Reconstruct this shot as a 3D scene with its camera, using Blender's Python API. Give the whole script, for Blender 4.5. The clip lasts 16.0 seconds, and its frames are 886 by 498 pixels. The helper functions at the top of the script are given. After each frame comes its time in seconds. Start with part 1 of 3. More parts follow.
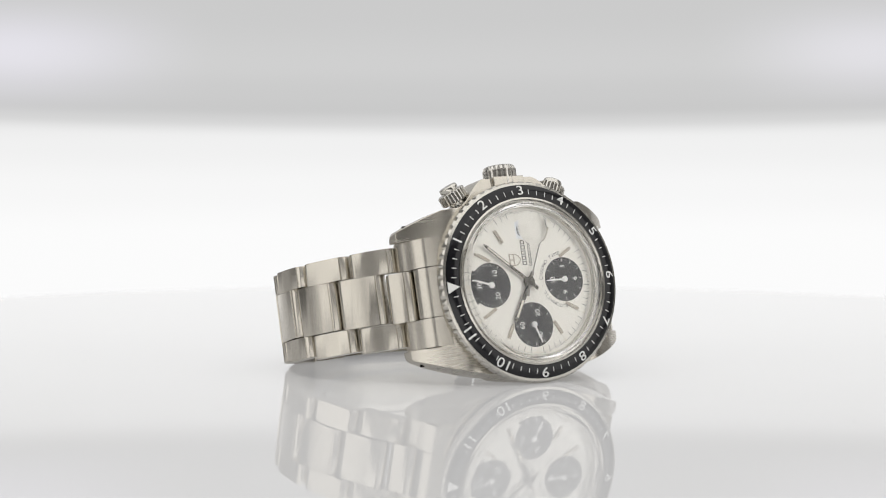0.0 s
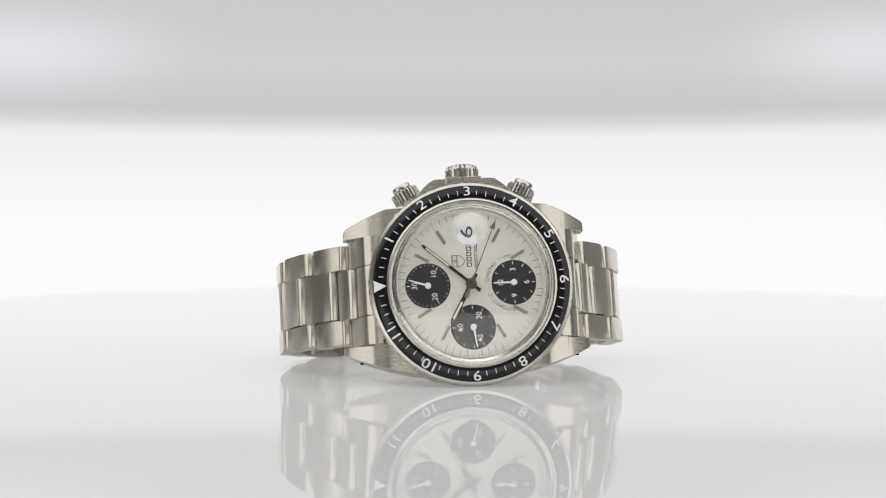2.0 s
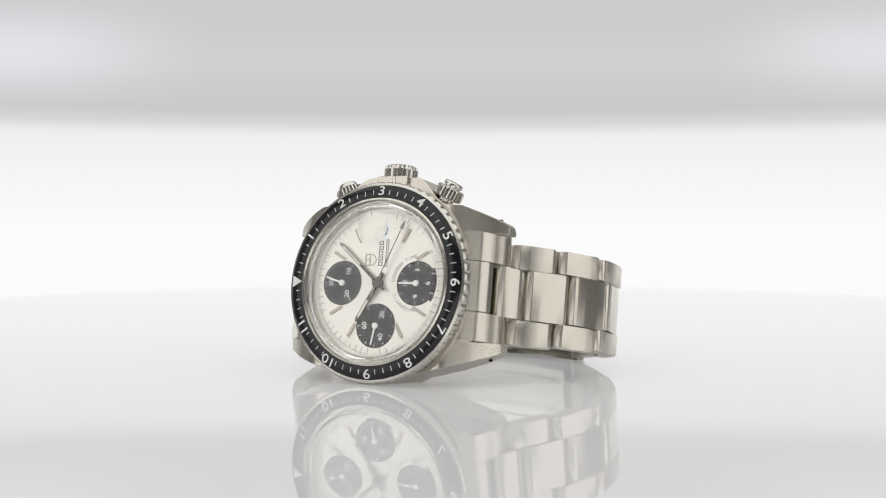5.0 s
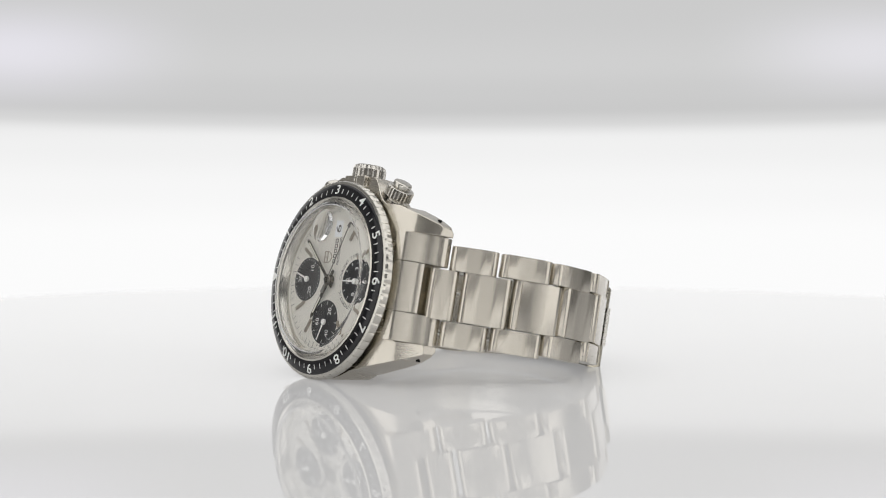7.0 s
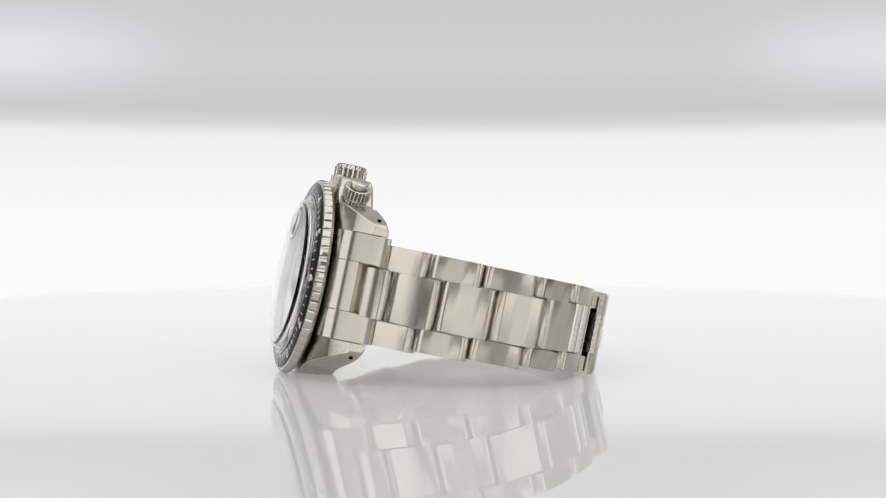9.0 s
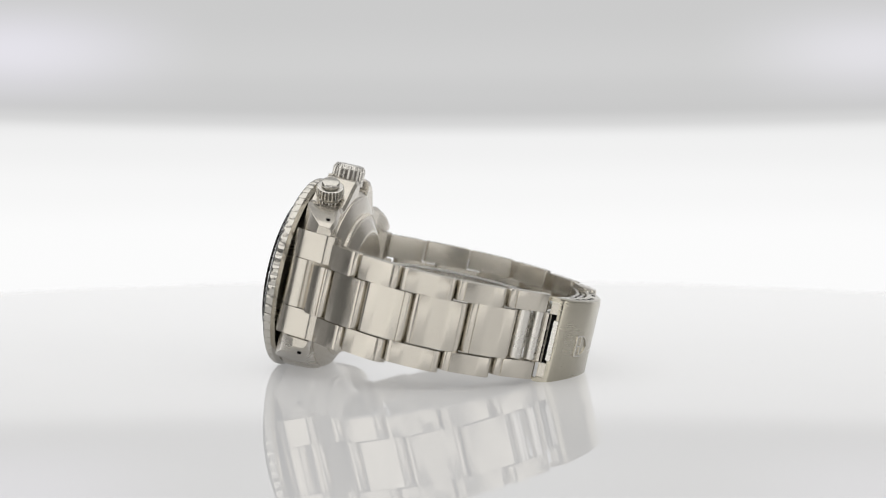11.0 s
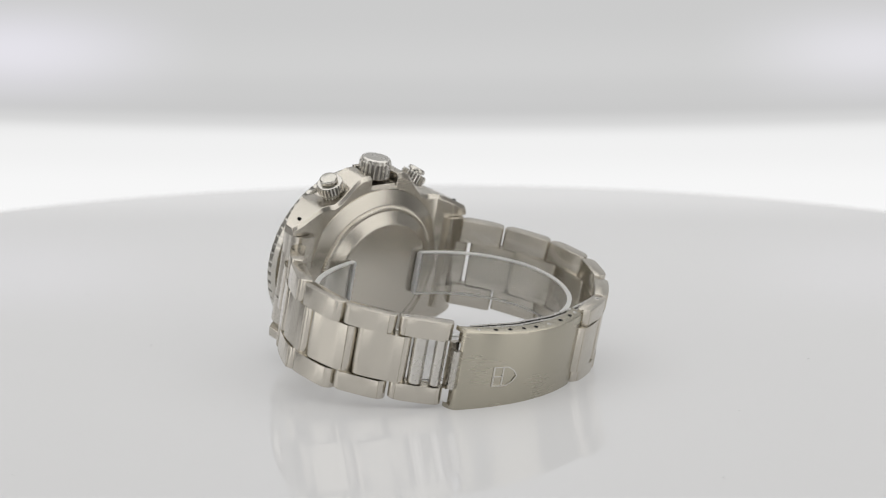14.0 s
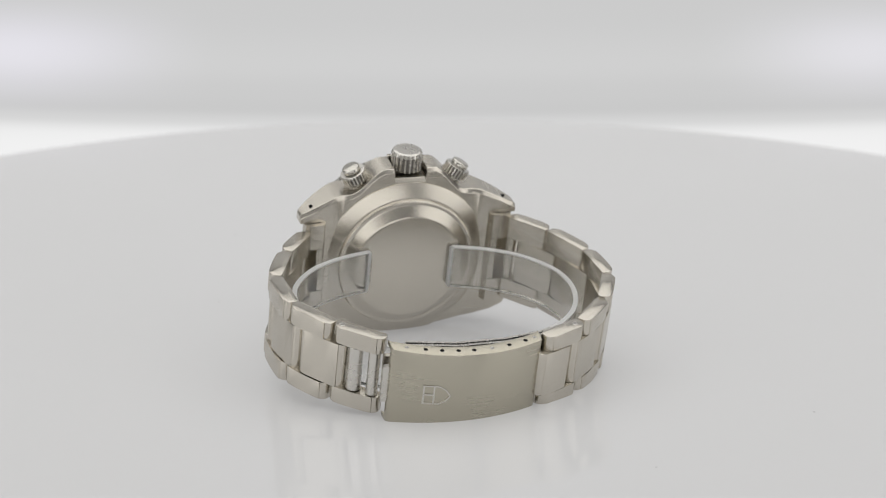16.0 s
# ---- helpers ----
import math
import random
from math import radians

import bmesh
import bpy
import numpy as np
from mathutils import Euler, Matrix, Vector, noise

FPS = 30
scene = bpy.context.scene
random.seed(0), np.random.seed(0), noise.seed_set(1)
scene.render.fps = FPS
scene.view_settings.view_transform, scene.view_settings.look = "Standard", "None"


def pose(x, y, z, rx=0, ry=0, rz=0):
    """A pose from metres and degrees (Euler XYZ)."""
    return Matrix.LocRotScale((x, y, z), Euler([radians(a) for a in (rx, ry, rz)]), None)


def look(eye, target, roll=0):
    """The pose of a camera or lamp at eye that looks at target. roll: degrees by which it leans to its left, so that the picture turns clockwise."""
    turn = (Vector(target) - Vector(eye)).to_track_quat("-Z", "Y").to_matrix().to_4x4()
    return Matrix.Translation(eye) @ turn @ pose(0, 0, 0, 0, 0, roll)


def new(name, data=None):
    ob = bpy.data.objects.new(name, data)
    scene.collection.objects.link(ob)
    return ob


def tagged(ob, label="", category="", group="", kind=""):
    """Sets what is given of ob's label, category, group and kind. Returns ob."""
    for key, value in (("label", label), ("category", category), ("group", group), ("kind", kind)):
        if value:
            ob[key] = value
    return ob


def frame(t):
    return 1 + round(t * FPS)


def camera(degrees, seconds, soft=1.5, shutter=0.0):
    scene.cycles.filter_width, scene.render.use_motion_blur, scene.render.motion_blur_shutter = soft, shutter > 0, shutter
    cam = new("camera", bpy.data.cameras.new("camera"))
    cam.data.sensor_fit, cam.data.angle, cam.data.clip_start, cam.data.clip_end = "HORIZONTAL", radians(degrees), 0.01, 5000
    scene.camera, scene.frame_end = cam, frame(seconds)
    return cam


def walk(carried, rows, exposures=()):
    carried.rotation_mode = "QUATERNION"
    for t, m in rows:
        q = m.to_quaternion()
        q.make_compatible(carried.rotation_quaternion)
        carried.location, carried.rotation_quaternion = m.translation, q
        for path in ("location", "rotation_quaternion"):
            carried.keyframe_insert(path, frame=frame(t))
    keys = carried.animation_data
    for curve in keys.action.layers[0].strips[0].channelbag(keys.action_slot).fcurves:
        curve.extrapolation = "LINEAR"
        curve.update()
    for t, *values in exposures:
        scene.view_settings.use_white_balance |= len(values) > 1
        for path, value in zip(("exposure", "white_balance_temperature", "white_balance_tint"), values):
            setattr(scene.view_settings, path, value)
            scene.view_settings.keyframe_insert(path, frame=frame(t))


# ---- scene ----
MM = 0.001
LENS = 24.41
cam = camera(LENS, 16.0, soft=1.0)
cam.data.dof.use_dof = True
cam.data.dof.focus_distance = 0.410
cam.data.dof.aperture_fstop = 22.0

PIVOT_Z = 2.57 * MM
REACH = 429.3 * MM
SIDE, DROP = 0.06 * MM, 22.0 * MM
LOW = 3.481


def lift(t):
    """Elevation of the camera arm in degrees."""
    a, b, rate = 10.52, 11.26, 2.739
    if t <= a:
        return LOW
    if t >= b:
        return LOW + rate * (t - (a + b) / 2)
    return LOW + rate * (t - a) ** 2 / (2 * (b - a))


def arm(t):
    """The camera's pose on its arm."""
    e = radians(lift(t))
    ahead = Vector((0, math.cos(e), -math.sin(e)))
    down = Vector((0, -math.sin(e), -math.cos(e)))
    eye = Vector((-SIDE, 0, PIVOT_Z)) - down * DROP - ahead * REACH
    return look(eye, eye + ahead)


def turn(t):
    """Angle of the turntable in degrees."""
    u = min(1.0, max(0.0, (t - 8.8) / 2.9))
    return 29.54 - 11.813 * t - 2.49 * u * u * (3 - 2 * u)


TIMES = [0.0, 1.5, 3.0, 4.5, 6.0, 7.5, 9.0, 9.5, 10.0, 10.5, 10.75, 11.0, 11.25, 11.5, 12.0, 12.5, 13.0, 13.5, 14.0, 14.5, 15.0, 15.5, 16.0]
walk(cam, [(t, arm(t)) for t in TIMES], exposures=[(0.0, 0.0), (16.0, 0.0)])

# ---- light ----
world = bpy.data.worlds.new("studio_world")
scene.world = world
world.use_nodes = True
world.node_tree.nodes["Background"].inputs[0].default_value = (1.0, 1.0, 1.0, 1)
world.node_tree.nodes["Background"].inputs[1].default_value = 0.05


def softbox(name, eye, target, width, height, power, colour):
    data = bpy.data.lights.new(name, "AREA")
    data.shape, data.size, data.size_y, data.energy, data.color = "RECTANGLE", width, height, power, colour
    ob = new(name, data)
    ob.matrix_world = look(eye, target)
    return ob


# soft lamps out of view, placed and sized for the steel's reflections
softbox("softbox_top", (0, -0.15, 1.18), (0, -0.15, 0), 2.6, 2.5, 24.5, (1.0, 0.99, 0.975))
softbox("softbox_front", (0, -1.48, 0.10), (0, 0, 0.02), 1.9, 0.52, 4.0, (1.0, 0.985, 0.96))
for s in (-1, 1):
    softbox("softbox_side", (s * 1.33, -0.60, 0.42), (0, 0, 0.02), 1.15, 1.3, 5.2, (1.0, 0.985, 0.96))
    # fill lamps added at the back to lift the links' dark sides
    softbox("back_fill", (s * 1.30, 0.75, 0.42), (0, 0, 0.02), 1.2, 1.3, 0.9, (1.0, 0.985, 0.96))


# ---- materials ----
def material(name, colour, rough=0.5, metal=0.0, grain=0.0, grain_scale=400.0, stretch=(1, 1, 1), relief=0.0, rough_var=0.0, ior=1.45, spec=0.5):
    """Principled material with noise in colour, gloss and relief, in metres of the object."""
    m = bpy.data.materials.new(name)
    m.use_nodes = True
    nt = m.node_tree
    b = nt.nodes["Principled BSDF"]
    b.inputs["Base Color"].default_value = (*colour, 1)
    b.inputs["Roughness"].default_value = rough
    b.inputs["Metallic"].default_value = metal
    b.inputs["IOR"].default_value = ior
    b.inputs["Specular IOR Level"].default_value = spec
    if grain or relief or rough_var:
        co = nt.nodes.new("ShaderNodeTexCoord")
        mp = nt.nodes.new("ShaderNodeMapping")
        mp.inputs["Scale"].default_value = stretch
        no = nt.nodes.new("ShaderNodeTexNoise")
        no.inputs["Scale"].default_value = grain_scale
        no.inputs["Detail"].default_value = 4
        big = nt.nodes.new("ShaderNodeTexNoise")
        big.inputs["Scale"].default_value = 120.0
        big.inputs["Detail"].default_value = 3
        nt.links.new(co.outputs["Object"], mp.inputs[0])
        nt.links.new(mp.outputs[0], no.inputs["Vector"])
        nt.links.new(co.outputs["Object"], big.inputs["Vector"])
        if grain:
            mix = nt.nodes.new("ShaderNodeMapRange")
            mix.inputs["To Min"].default_value = 1 - grain
            mix.inputs["To Max"].default_value = 1 + grain
            nt.links.new(no.outputs["Fac"], mix.inputs["Value"])
            mul = nt.nodes.new("ShaderNodeVectorMath")
            mul.operation = "SCALE"
            mul.inputs[0].default_value = colour
            nt.links.new(mix.outputs[0], mul.inputs["Scale"])
            nt.links.new(mul.outputs[0], b.inputs["Base Color"])
        if rough_var:
            add = nt.nodes.new("ShaderNodeMath")
            add.operation = "ADD"
            nt.links.new(no.outputs["Fac"], add.inputs[0])
            nt.links.new(big.outputs["Fac"], add.inputs[1])
            mr = nt.nodes.new("ShaderNodeMapRange")
            mr.inputs["From Min"].default_value, mr.inputs["From Max"].default_value = 0.6, 1.4
            mr.inputs["To Min"].default_value, mr.inputs["To Max"].default_value = max(0.01, rough - rough_var), rough + rough_var
            nt.links.new(add.outputs[0], mr.inputs["Value"])
            nt.links.new(mr.outputs[0], b.inputs["Roughness"])
        if relief:
            bp = nt.nodes.new("ShaderNodeBump")
            bp.inputs["Strength"].default_value = relief
            bp.inputs["Distance"].default_value = 0.00005
            nt.links.new(no.outputs["Fac"], bp.inputs["Height"])
            nt.links.new(bp.outputs[0], b.inputs["Normal"])
    return m


def glow(name, strength, colour=(1, 1, 1)):
    m = bpy.data.materials.new(name)
    m.use_nodes = True
    nt = m.node_tree
    b = nt.nodes["Principled BSDF"]
    b.inputs["Base Color"].default_value = (0.0, 0.0, 0.0, 1)
    b.inputs["Roughness"].default_value = 0.9
    b.inputs["Specular IOR Level"].default_value = 0.0
    b.inputs["Emission Color"].default_value = (*colour, 1)
    b.inputs["Emission Strength"].default_value = strength
    return m


def clear(name, ior=1.49, rough=0.0, tint=(1, 1, 1)):
    m = bpy.data.materials.new(name)
    m.use_nodes = True
    b = m.node_tree.nodes["Principled BSDF"]
    b.inputs["Base Color"].default_value = (*tint, 1)
    b.inputs["Roughness"].default_value = rough
    b.inputs["IOR"].default_value = ior
    b.inputs["Transmission Weight"].default_value = 1.0
    return m


def milky(m, weight):
    m.node_tree.nodes["Principled BSDF"].inputs["Transmission Weight"].default_value = weight
    return m


STEEL = (0.625, 0.59, 0.525)


def brushed(m, amount):
    """Grain along the part's x axis: gloss stays sharp along it and spreads across it."""
    tan = m.node_tree.nodes.new("ShaderNodeTangent")
    tan.direction_type, tan.axis = "RADIAL", "X"
    b = m.node_tree.nodes["Principled BSDF"]
    m.node_tree.links.new(tan.outputs[0], b.inputs["Tangent"])
    b.inputs["Anisotropic"].default_value = amount
    return m


def brushed_along(m, amount):
    """Straight grain along a bracelet link, the same all over its face and round its ends."""
    nt = m.node_tree
    turn = nt.nodes.new("ShaderNodeVectorTransform")
    turn.vector_type, turn.convert_from, turn.convert_to = "VECTOR", "OBJECT", "WORLD"
    turn.inputs[0].default_value = (0.0, 0.12, 1.0)
    b = nt.nodes["Principled BSDF"]
    nt.links.new(turn.outputs[0], b.inputs["Tangent"])
    b.inputs["Anisotropic"].default_value = amount
    return m


M_BRUSH = brushed_along(material("brushed_steel", STEEL, 0.25, 1.0, grain=0.06, grain_scale=2600, stretch=(0.015, 0.03, 1), rough_var=0.02), 0.85)
M_BRUSH_X = brushed(material("brushed_case_steel", STEEL, 0.26, 1.0, grain=0.05, grain_scale=2600, stretch=(0.015, 0.03, 1), rough_var=0.03), 0.6)
M_CLASP = brushed(material("darker_brushed_clasp_steel", (0.51, 0.48, 0.40), 0.27, 1.0, grain=0.012, grain_scale=3200, stretch=(0.01, 0.01, 1), rough_var=0.008), 0.8)
M_POLISH = material("polished_steel", (0.68, 0.66, 0.62), 0.27, 1.0, grain=0.02, grain_scale=600, rough_var=0.03)
M_BEZEL = material("bezel_steel", (0.62, 0.60, 0.55), 0.22, 1.0, grain=0.03, grain_scale=4000, rough_var=0.05)
M_SATIN = material("satin_caseback_steel", STEEL, 0.27, 1.0, grain=0.02, grain_scale=5000)
M_DARKSTEEL = material("hand_steel", (0.11, 0.10, 0.085), 0.25, 1.0, grain=0.05)
# dark hand and engraving steel, also the shade painted into knurl grooves
M_GAP = material("dark_steel_and_groove_shade", (0.22, 0.21, 0.195), 0.5, 1.0, grain=0.05)
M_BLACK = material("black_bezel_insert", (0.008, 0.008, 0.010), 0.16, grain=0.2, grain_scale=2000, rough_var=0.05, spec=0.5)
# near-black for discs and plates that stand for shade inside holes
M_HOLE = material("bore_and_recess_shade", (0.012, 0.012, 0.012), 0.9, spec=0.1)
M_WHITE = material("white_print", (0.86, 0.86, 0.84), 0.5, grain=0.03)
M_DIAL = material("silver_dial", (0.80, 0.78, 0.72), 0.36, 0.40, grain=0.02, grain_scale=1500, rough_var=0.04)
_d = M_DIAL.node_tree.nodes["Principled BSDF"]
_tan = M_DIAL.node_tree.nodes.new("ShaderNodeTangent")
_tan.direction_type, _tan.axis = "RADIAL", "Y"
M_DIAL.node_tree.links.new(_tan.outputs[0], _d.inputs["Tangent"])
_d.inputs["Anisotropic"].default_value = 0.55
_d.inputs["Anisotropic Rotation"].default_value = 0.25
M_SUB = material("black_subdial", (0.026, 0.026, 0.028), 0.4, grain=0.08, grain_scale=2500, rough_var=0.05, spec=0.3)
M_INK = material("dark_print", (0.10, 0.095, 0.09), 0.6)
M_LUME = material("cream_lume", (0.74, 0.71, 0.62), 0.6, grain=0.06, grain_scale=2500)
M_MARK = material("applied_marker_gilt", (0.40, 0.36, 0.30), 0.3, 0.8, grain=0.05)
M_DATE = material("white_date_disc", (0.82, 0.84, 0.86), 0.5)
M_CRYSTAL = clear("acrylic_crystal", 1.49)
M_PLASTIC = milky(clear("clear_plastic_strip", 1.45, 0.06, (0.95, 0.95, 0.94)), 0.94)
M_RIM = milky(clear("frosted_strip_edge", 1.45, 0.35, (0.88, 0.88, 0.87)), 0.45)
M_PLATE = material("glossy_white_acrylic_with_glow", (0.39, 0.39, 0.39), 0.012, grain=0.01, grain_scale=60, ior=1.5, spec=0.30)
# no lamp below: emission added to the plate stands for underlight and thins shadows
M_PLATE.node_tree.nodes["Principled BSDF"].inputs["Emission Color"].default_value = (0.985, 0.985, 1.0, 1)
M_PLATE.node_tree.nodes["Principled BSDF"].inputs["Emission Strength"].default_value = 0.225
# an even share of plain diffuse dulls the plate's gloss a little
_pt = M_PLATE.node_tree
_film = _pt.nodes.new("ShaderNodeBsdfDiffuse")
_film.inputs["Color"].default_value = (0.78, 0.78, 0.78, 1)
_mix = _pt.nodes.new("ShaderNodeMixShader")
_mix.inputs[0].default_value = 0.14
_pt.links.new(_pt.nodes["Principled BSDF"].outputs[0], _mix.inputs[1])
_pt.links.new(_film.outputs[0], _mix.inputs[2])
_pt.links.new(_mix.outputs[0], _pt.nodes["Material Output"].inputs["Surface"])
# walls and ceiling out of view, kept dark so the steel mirrors dark bands
M_WALL = material("dark_unseen_wall", (0.13, 0.128, 0.125), 0.7, grain=0.03, grain_scale=30)
M_FLOOR = material("grey_studio_floor", (0.2, 0.2, 0.2), 0.6, grain=0.06, grain_scale=30)
M_BASE = material("grey_turntable_base", (0.25, 0.25, 0.26), 0.5, grain=0.05)


def ramp_in(nt, socket, stops):
    """A smooth run of values along a coordinate."""
    a, z = stops[0][0], stops[-1][0]
    mr = nt.nodes.new("ShaderNodeMapRange")
    mr.inputs["From Min"].default_value, mr.inputs["From Max"].default_value = a, z
    nt.links.new(socket, mr.inputs["Value"])
    cr = nt.nodes.new("ShaderNodeValToRGB")
    cr.color_ramp.interpolation = "EASE"
    el = cr.color_ramp.elements
    while len(el) < len(stops):
        el.new(0.5)
    for s, (x, c) in zip(el, stops):
        s.position = (x - a) / (z - a)
        s.color = (*c, 1) if isinstance(c, tuple) else (c, c, c, 1)
    nt.links.new(mr.outputs[0], cr.inputs[0])
    return cr.outputs[0]


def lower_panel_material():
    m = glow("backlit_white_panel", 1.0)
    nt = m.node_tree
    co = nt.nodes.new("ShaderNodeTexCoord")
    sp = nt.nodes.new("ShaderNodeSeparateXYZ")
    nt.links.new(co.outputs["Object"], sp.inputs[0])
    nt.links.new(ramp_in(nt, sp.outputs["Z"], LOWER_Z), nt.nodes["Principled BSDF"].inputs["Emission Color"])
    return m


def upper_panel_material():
    """Grey sheet; its glow and the violet light patches at its sides are painted as emission."""
    m = glow("grey_sheet_painted_glow", 1.0)
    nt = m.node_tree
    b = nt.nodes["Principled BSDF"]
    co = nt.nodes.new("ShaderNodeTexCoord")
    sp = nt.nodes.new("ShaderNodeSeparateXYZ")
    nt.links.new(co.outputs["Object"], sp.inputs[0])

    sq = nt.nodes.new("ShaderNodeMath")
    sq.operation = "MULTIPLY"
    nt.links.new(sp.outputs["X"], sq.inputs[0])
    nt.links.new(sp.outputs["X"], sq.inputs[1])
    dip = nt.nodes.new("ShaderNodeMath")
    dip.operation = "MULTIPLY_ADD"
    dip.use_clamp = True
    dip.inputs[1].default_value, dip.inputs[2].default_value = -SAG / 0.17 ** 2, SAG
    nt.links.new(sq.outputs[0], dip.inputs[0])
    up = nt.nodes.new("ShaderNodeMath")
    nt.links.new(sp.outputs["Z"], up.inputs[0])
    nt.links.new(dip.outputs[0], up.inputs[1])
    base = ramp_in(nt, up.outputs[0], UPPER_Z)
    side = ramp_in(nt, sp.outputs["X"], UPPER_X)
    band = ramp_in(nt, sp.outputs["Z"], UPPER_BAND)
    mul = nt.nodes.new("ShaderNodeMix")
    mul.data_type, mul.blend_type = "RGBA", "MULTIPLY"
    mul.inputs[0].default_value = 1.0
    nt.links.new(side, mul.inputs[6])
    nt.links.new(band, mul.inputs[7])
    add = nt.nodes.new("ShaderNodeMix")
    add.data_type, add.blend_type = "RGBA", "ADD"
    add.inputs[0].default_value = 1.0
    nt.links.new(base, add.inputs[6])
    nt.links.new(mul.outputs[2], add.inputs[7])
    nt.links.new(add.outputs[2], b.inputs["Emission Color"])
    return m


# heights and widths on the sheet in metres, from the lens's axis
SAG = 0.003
# painted emission: blurred lower edge in UPPER_Z, violet light patches in UPPER_X and UPPER_BAND
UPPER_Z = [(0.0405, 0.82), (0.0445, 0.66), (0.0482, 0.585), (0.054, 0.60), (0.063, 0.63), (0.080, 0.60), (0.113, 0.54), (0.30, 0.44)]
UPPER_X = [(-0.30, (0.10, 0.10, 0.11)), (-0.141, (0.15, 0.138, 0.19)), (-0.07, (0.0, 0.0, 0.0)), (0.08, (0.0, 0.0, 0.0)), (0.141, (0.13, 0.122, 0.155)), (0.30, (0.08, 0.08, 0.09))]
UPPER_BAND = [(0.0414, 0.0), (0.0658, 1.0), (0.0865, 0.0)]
# the panel's falloff is painted: emission dims towards its top edge
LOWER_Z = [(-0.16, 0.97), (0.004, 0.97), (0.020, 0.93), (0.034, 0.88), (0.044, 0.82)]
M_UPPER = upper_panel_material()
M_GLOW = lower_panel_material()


# ---- mesh helpers ----
def part(name, bm, mat, parent=None, label="", angle=32.0):
    me = bpy.data.meshes.new(name)
    bmesh.ops.recalc_face_normals(bm, faces=bm.faces[:])
    bm.to_mesh(me)
    bm.free()
    return put(name, me, mat, parent, label, angle)


def put(name, me, mat, parent=None, label="", angle=32.0):
    if mat and not me.materials:
        me.materials.append(mat)
        me.polygons.foreach_set("use_smooth", [True] * len(me.polygons))
        me.set_sharp_from_angle(angle=radians(angle))
    ob = new(name, me)
    ob.parent = parent
    if label:
        ob["label"] = label
    return ob


def lathe(profile, seg=96, closed=True, wave=None):
    """Turn (radius, depth) points round the watch's axis. wave(i, j): factor on the radius."""
    bm = bmesh.new()
    rings = []
    for i in range(seg):
        a = 2 * math.pi * i / seg
        ring = []
        for j, (r, y) in enumerate(profile):
            k = wave(i, j) if wave else 1.0
            ring.append(bm.verts.new((r * k * math.sin(a), y, r * k * math.cos(a))))
        rings.append(ring)
    n = len(profile)
    for i in range(seg):
        p, q = rings[i], rings[(i + 1) % seg]
        for j in range(n if closed else n - 1):
            bm.faces.new((p[j], q[j], q[(j + 1) % n], p[(j + 1) % n]))
    if not closed:
        for j in (0, n - 1):
            bm.faces.new([r[j] for r in rings])
    return bm


def prism(points, y0, y1, bm=None):
    """Extrude an outline in the dial's plane (x, z) from depth y0 to y1."""
    bm = bm or bmesh.new()
    a = [bm.verts.new((x, y0, z)) for x, z in points]
    b = [bm.verts.new((x, y1, z)) for x, z in points]
    bm.faces.new(a)
    bm.faces.new(b[::-1])
    for i in range(len(a)):
        j = (i + 1) % len(a)
        bm.faces.new((a[i], b[i], b[j], a[j]))
    return bm


def bevelled(bm, width, segments=2, angle=40):
    es = [e for e in bm.edges if len(e.link_faces) == 2 and e.calc_face_angle(0) > radians(angle)]
    bmesh.ops.bevel(bm, geom=es, offset=width, segments=segments, profile=0.5, affect="EDGES")
    return bm


def block(x0, x1, y0, y1, z0, z1, bevel=0.0, segments=2):
    bm = prism([(x0, z0), (x1, z0), (x1, z1), (x0, z1)], y0, y1)
    if bevel:
        bevelled(bm, bevel, segments)
    return bm


def moved(bm, m):
    bmesh.ops.transform(bm, matrix=m, verts=bm.verts[:])
    return bm


def clock(deg, r, y=0.0):
    """A place on the dial: degrees clockwise from twelve, radius, depth."""
    a = radians(deg)
    return Vector((-r * math.cos(a), y, r * math.sin(a)))


def clock_pose(deg, r, y=0.0):
    """A frame on the dial whose z axis points outwards from the centre."""
    return Matrix.Translation(clock(deg, r, y)) @ Matrix.Rotation(radians(deg - 90), 4, "Y")


def lettering(text, size, depth=0.00004, bold=0.0, spacing=1.0):
    """A mesh of text in the x-z plane, reading along x, facing -y."""
    cu = bpy.data.curves.new("lettering", "FONT")
    cu.body, cu.size, cu.extrude, cu.offset = text, size, depth, bold
    cu.align_x, cu.align_y, cu.space_character = "CENTER", "CENTER", spacing
    ob = new("lettering", cu)
    dg = bpy.context.evaluated_depsgraph_get()
    me = bpy.data.meshes.new_from_object(ob.evaluated_get(dg))
    bpy.data.objects.remove(ob)
    me.materials.clear()
    me.transform(Matrix.Rotation(radians(90), 4, "X"))
    return me
# ---- the studio ----
def slab(name, x0, x1, y0, y1, z0, z1, mat, label, kind="structure"):
    return tagged(part(name, block(x0, x1, y0, y1, z0, z1), mat), label, "wall" if "wall" in name else name, kind=kind)


slab("floor", -1.6, 1.6, -1.6, 1.6, -0.88, -0.80, M_FLOOR, "plain grey painted studio floor")
slab("ceiling", -1.6, 1.6, -1.6, 1.6, 1.30, 1.38, M_WALL, "plain dark ceiling, unseen, closing the studio")
slab("wall_north", -1.6, 1.6, 1.6, 1.68, -0.80, 1.30, M_WALL, "plain dark wall, unseen, closing the studio")
slab("wall_south", -1.6, 1.6, -1.68, -1.6, -0.80, 1.30, M_WALL, "plain dark wall, unseen, closing the studio")
slab("wall_east", 1.6, 1.68, -1.6, 1.6, -0.80, 1.30, M_WALL, "plain dark wall, unseen, closing the studio")
